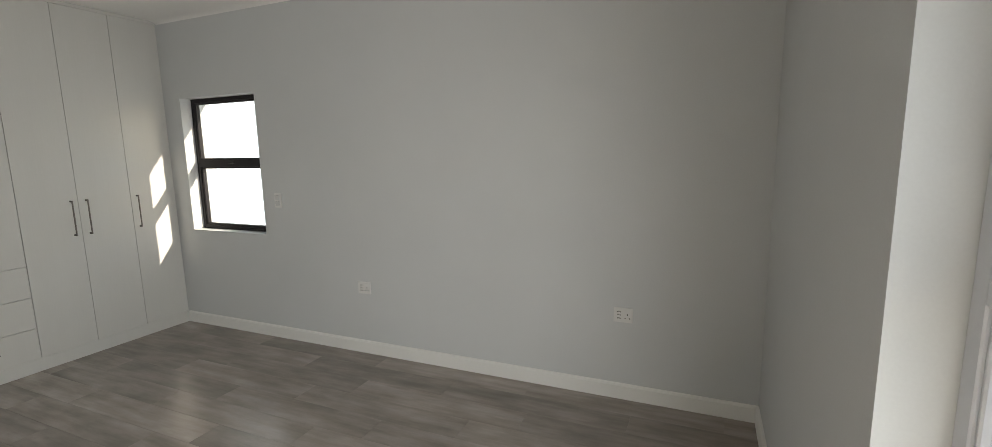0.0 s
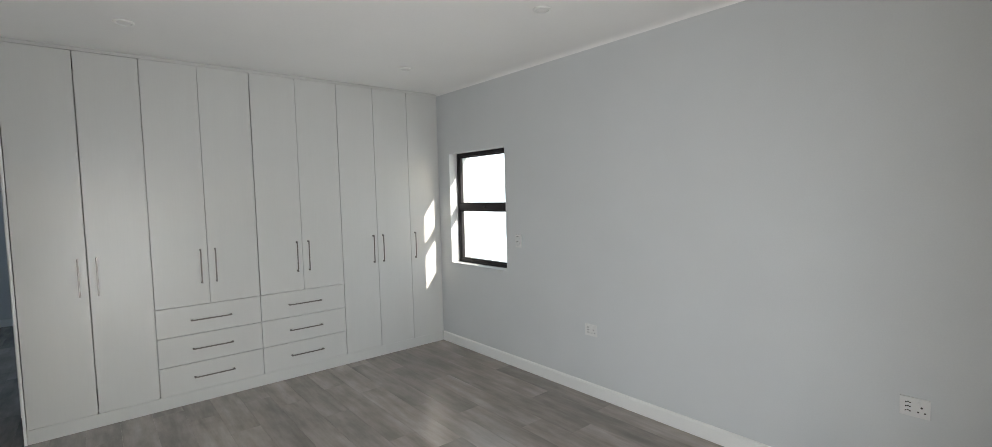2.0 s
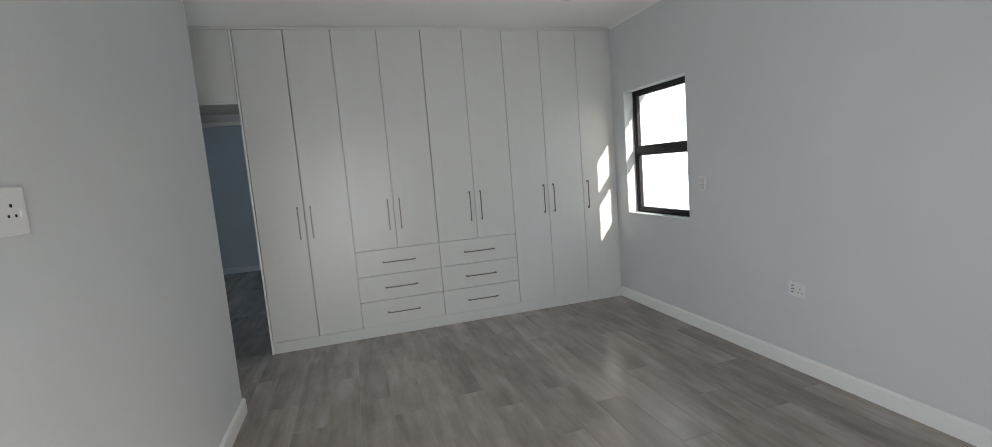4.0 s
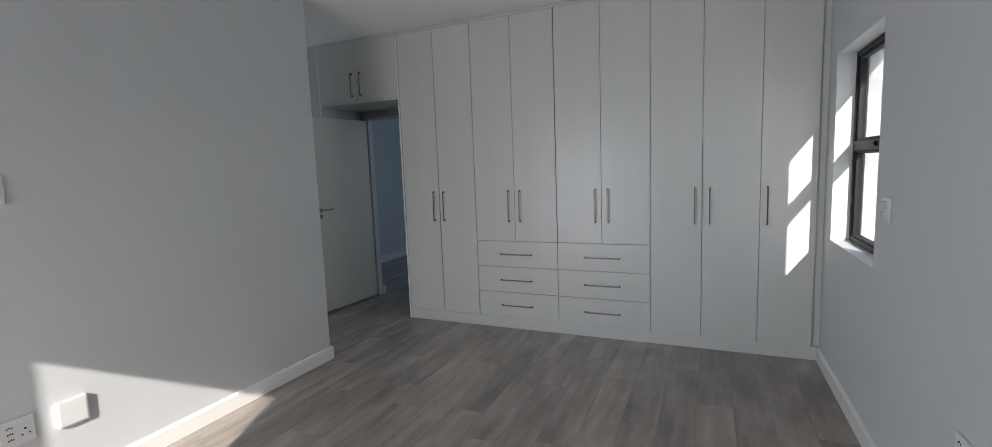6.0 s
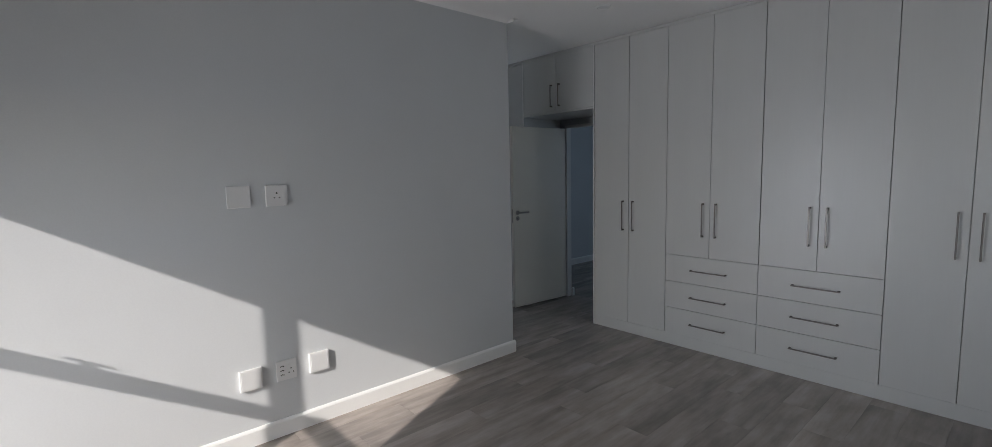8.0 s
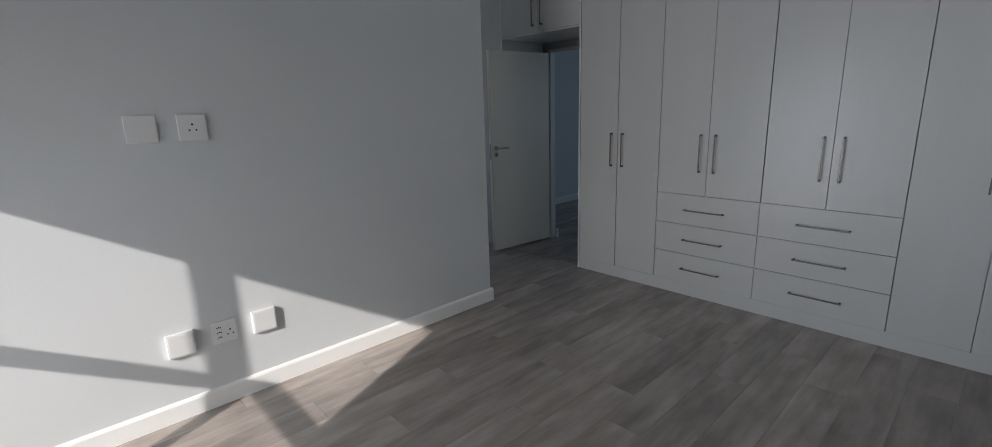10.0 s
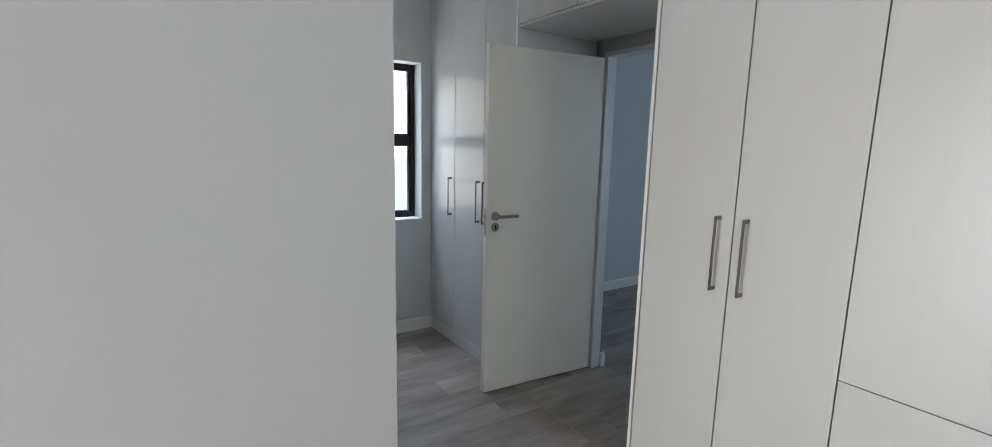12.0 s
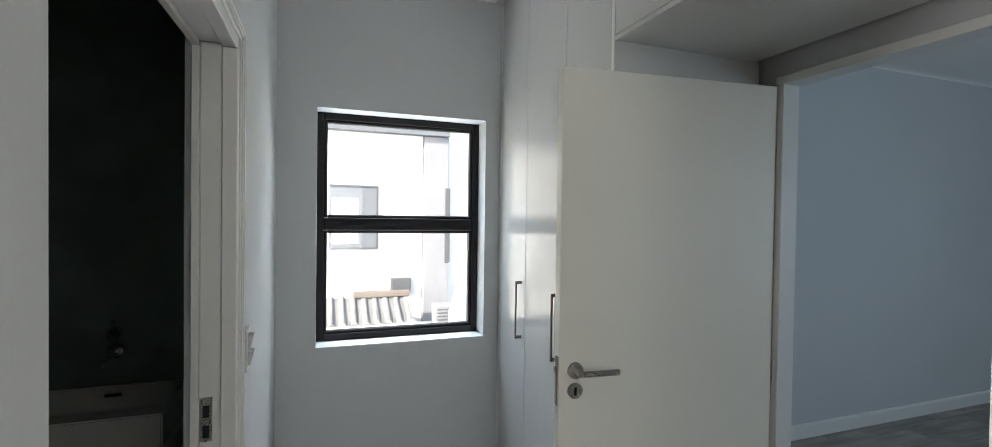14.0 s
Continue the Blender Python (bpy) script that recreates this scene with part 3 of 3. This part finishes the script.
def light_switch(x, y, z, turn, label):
    """A plate with two glossy tilted rockers."""
    t = thing("light_switch", label, "switch", (x, y, z), "wall switches")
    p = plate(t, 0.076, 0.120, 0.012)
    for dz in (-0.024, 0.024):
        b = bmesh.new()
        block(b, 0.010, 0.022, -0.019, 0.019, dz - 0.020, dz + 0.020, 0.0015)
        for v in b.verts:
            if v.co.x > 0.016:
                v.co.x += 0.25 * (v.co.z - dz) - 0.10 * v.co.y
        part("rocker", b, ROCKER, p)
    t.rotation_euler = (0, 0, radians(turn))
    return t


light_switch(-4.665, YQ, 1.19, 90, "white light switch plate with two rockers beside the bathroom door")
light_switch(0.0, -1.30, 1.215, 180, "white light switch plate with two rockers beside the window")

# ---------------------------------------------------------------- bathroom basin
van = thing("washbasin", "white rectangular washbasin on a white vanity against dark tiles", "washbasin", (XP + 0.012, -1.86, 0))
b = bmesh.new()
block(b, 0.0, 0.40, -0.39, 0.39, 0.30, 0.70, 0.002)
part("cabinet", b, MELAMINE, van)
b = bmesh.new()
block(b, 0.0, 0.42, -0.41, 0.41, 0.702, 0.83)
rim = max(b.faces, key=lambda q: q.calc_center_median().z)
bmesh.ops.inset_region(b, faces=[rim], thickness=0.042)
bowl = bmesh.ops.extrude_discrete_faces(b, faces=[rim])["faces"][0]
bmesh.ops.translate(b, verts=bowl.verts, vec=(0, 0, -0.10))
bmesh.ops.bevel(b, geom=list(b.edges), offset=0.006, segments=2, affect="EDGES")
basin = part("basin", b, CERAMIC, van)
b = bmesh.new()
block(b, 0.0422, 0.0435, 0.10, 0.16, 0.79, 0.803)
part("overflow", b, HOLE, basin)
b = bmesh.new()
rod(b, (0.0, 0.13, 0.98), (0.012, 0.13, 0.98), 0.028, 20)
rod(b, (0.012, 0.13, 0.98), (0.15, 0.13, 0.965), 0.011, 14)
rod(b, (0.15, 0.13, 0.97), (0.15, 0.13, 0.945), 0.011, 14)
part("spout", b, CHROME, van, "chrome wall spout")
b = bmesh.new()
rod(b, (0.0, 0.13, 1.06), (0.04, 0.13, 1.06), 0.022, 20)
rod(b, (0.03, 0.13, 1.07), (0.045, 0.13, 1.12), 0.006, 10)
part("mixer", b, CHROME, van, "chrome mixer lever")

# ---------------------------------------------------------------- outside
bm = bmesh.new()
g = 900
bm.faces.new([bm.verts.new(v) for v in ((-g, -g, -3.0), (g, -g, -3.0), (g, g, -3.0), (-g, g, -3.0))])
whole("ground", bm, EARTH, "sandy ground around the houses", "ground", kind="structure")
bm = bmesh.new()
block(bm, -3.9, -1.3, YB - 1.9, YB - 0.285, -0.32, -0.03, 0.01)
whole("balcony", bm, RENDERPALE, "grey balcony slab outside the glazed door", "balcony", kind="structure")

# Added sheet close outside window_1; its emission stands in for daylight out there.
glow, gnt, gb = nodes_of("glowing_sheet")
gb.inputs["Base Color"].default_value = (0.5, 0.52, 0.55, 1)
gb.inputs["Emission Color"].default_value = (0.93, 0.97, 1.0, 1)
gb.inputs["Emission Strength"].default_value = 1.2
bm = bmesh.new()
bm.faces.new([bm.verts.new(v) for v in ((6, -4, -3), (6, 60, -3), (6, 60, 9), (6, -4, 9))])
whole("backdrop", bm, glow, "added glowing sheet in place of the bright distance beyond the window", "backdrop", kind="structure")

house = thing("neighbour_house", "white rendered house seen through the passage window", "house", (-14.0, -0.11, -3.0))


def house_block(name, x0, x1, y0, y1, z0, z1, material, parent=house, label="", bevel=0.008):
    q = bmesh.new()
    block(q, x0, x1, y0, y1, z0, z1, bevel)
    return part(name, q, material, parent, label)


house_block("wall", -6.0, 0.0, -9.0, 1.35, 0.0, 8.2, RENDER)
house_block("wall", -5.0, -0.25, 1.36, 9.0, 0.0, 7.4, RENDER)
# Pillar face is in shade; the darker render colour stands in for it.
house_block("pillar", -0.24, 0.10, 1.36, 1.92, 0.0, 6.35, RENDERPALE, label="rendered pillar, its shade put into a grey colour")
house_block("canopy", -0.2, 0.22, -9.0, 1.92, 6.36, 6.62, RENDERGREY)
win = house_block("window", 0.001, 0.03, -0.66, 0.36, 3.82, 5.21, RENDERGREY, label="grey framed window")
house_block("window_frame", 0.031, 0.05, -0.66, 0.36, 5.16, 5.21, SLATE, win)
house_block("window_frame", 0.031, 0.05, 0.31, 0.36, 3.82, 5.159, SLATE, win)
house_block("window_frame", 0.031, 0.05, -0.66, 0.309, 3.82, 3.87, SLATE, win)
house_block("pane", 0.031, 0.036, -0.60, -0.06, 4.50, 4.92, WHITE, win)
house_block("pane", 0.031, 0.036, -0.60, -0.06, 3.95, 4.42, WHITE, win)
house_block("transom", 0.031, 0.045, -0.60, 0.30, 4.43, 4.49, SLATE, win)
house_block("slit_window", 0.101, 0.12, 1.84, 1.96, 3.5, 5.2, SLATE, label="narrow dark upright window")
house_block("vent_box", 0.001, 0.14, 0.64, 1.08, 2.88, 3.18, SLATE, label="grey box on the wall")

unit = thing("air_conditioner", "grey boxed unit beside the low roof", "air conditioner", (-13.2, 1.30, -3.0))
b = bmesh.new()
block(b, 0.0, 0.35, 0.0, 0.40, 2.28, 2.72, 0.01)
part("casing", b, RENDERPALE, unit)
for k in range(5):
    b = bmesh.new()
    block(b, 0.351, 0.365, 0.04, 0.36, 2.34 + k * 0.07, 2.37 + k * 0.07, 0.002)
    part("slat", b, SLATE, unit)
b = bmesh.new()
block(b, -0.3, 0.6, -0.4, 0.9, 0.0, 2.278, 0.01)
part("plinth", b, RENDER, unit)

roof = thing("corrugated_roof", "weathered corrugated sheet roof below the passage window", "roof", (-13.4, -2.3, -3.0))
b = bmesh.new()
n = 144
prev = None
for i in range(n + 1):
    y = i * 3.1 / n
    u = (y / 0.215) % 1.0
    zz = 0.055 if 0.15 < u < 0.45 else (0.0 if u > 0.6 or u < 0.02 else 0.028)
    pair = (b.verts.new((0, y, 2.86 + zz)), b.verts.new((0.75, y, 2.46 + zz)))
    if prev:
        b.faces.new((prev[0], pair[0], pair[1], prev[1]))
    prev = pair
bmesh.ops.solidify(b, geom=list(b.faces), thickness=0.012)
part("sheeting", b, SHEET, roof)
b = bmesh.new()
block(b, -0.05, 0.10, 2.0, 3.15, 2.87, 2.99, 0.02, 2)
part("ridge_cap", b, RUST, roof, "brown weathered ridge cap")
b = bmesh.new()
block(b, 0.70, 0.80, 0.0, 3.3, 2.36, 2.44, 0.01)
part("gutter", b, RENDER, roof)
b = bmesh.new()
block(b, -0.55, 0.69, 0.0, 3.28, 0.0, 2.36, 0.01)
part("wall", b, RENDER, roof, "low white rendered wall")

wing = thing("side_wing", "white raking wall of the house wing outside the passage window", "house", (-7.6, 0, -3.0))
b = bmesh.new()
shape = ((0.30, 0.0), (0.30, 3.62), (0.58, 4.55), (1.20, 6.6), (3.4, 6.6), (3.4, 0.0))
ends = [[b.verts.new((x, y, z)) for y, z in shape] for x in (-0.2, 0.0)]
b.faces.new(ends[0])
b.faces.new(ends[1][::-1])
for k in range(len(shape)):
    b.faces.new((ends[0][k], ends[0][(k + 1) % len(shape)], ends[1][(k + 1) % len(shape)], ends[1][k]))
bmesh.ops.recalc_face_normals(b, faces=b.faces)
part("wall", b, RENDER, wing)

# ---------------------------------------------------------------- floor
bm = bmesh.new()
block(bm, -5.92, 0.28, YB - 0.28, 5.1, -0.3, -0.0016)
floor = whole("floor", bm, GROUT, "grey wood-look porcelain plank floor", "floor", kind="structure")


def plank_mesh(w, l):
    b = bmesh.new()
    block(b, -w / 2, w / 2, -l / 2, l / 2, -0.012, 0.0, 0.0004)
    return mesh_of("plank", b, PLANK)


PW, PL, JOINT = 0.198, 1.198, 0.0012
full = plank_mesh(PW - JOINT, PL - JOINT)
cut = {}


def lay(x0, x1, y0, y1, seed):
    """Planks along y in staggered rows, cut at the edges of the room."""
    rng = random.Random(seed)
    i = math.floor(x0 / PW)
    while i * PW < x1 - 0.004:
        xa, xb = max(x0, i * PW), min(x1, (i + 1) * PW)
        y = y0 - PL * (((i * 0.37) + rng.random() * 0.25) % 1.0)
        while y < y1 - 0.004:
            ya, yb = max(y0, y), min(y1, y + PL)
            y += PL
            w, l = xb - xa - JOINT, yb - ya - JOINT
            if w < 0.006 or l < 0.006:
                continue
            key = (round(w, 3), round(l, 3))
            if abs(w - (PW - JOINT)) < 1e-4 and abs(l - (PL - JOINT)) < 1e-4:
                me = full
            else:
                me = cut.setdefault(key, None) or plank_mesh(w, l)
                cut[key] = me
            o = new("plank", me)
            o.location = ((xa + xb) / 2, (ya + yb) / 2, 0.0)
            o.parent = floor
        i += 1


lay(XW, 0.0, YB, 0.03, 3)
lay(XP, XW, -1.30, 0.04, 4)
lay(XO, XL, 0.041, YD + 0.09, 5)
lay(-5.64, -2.1, YD + 0.091, 4.85, 6)
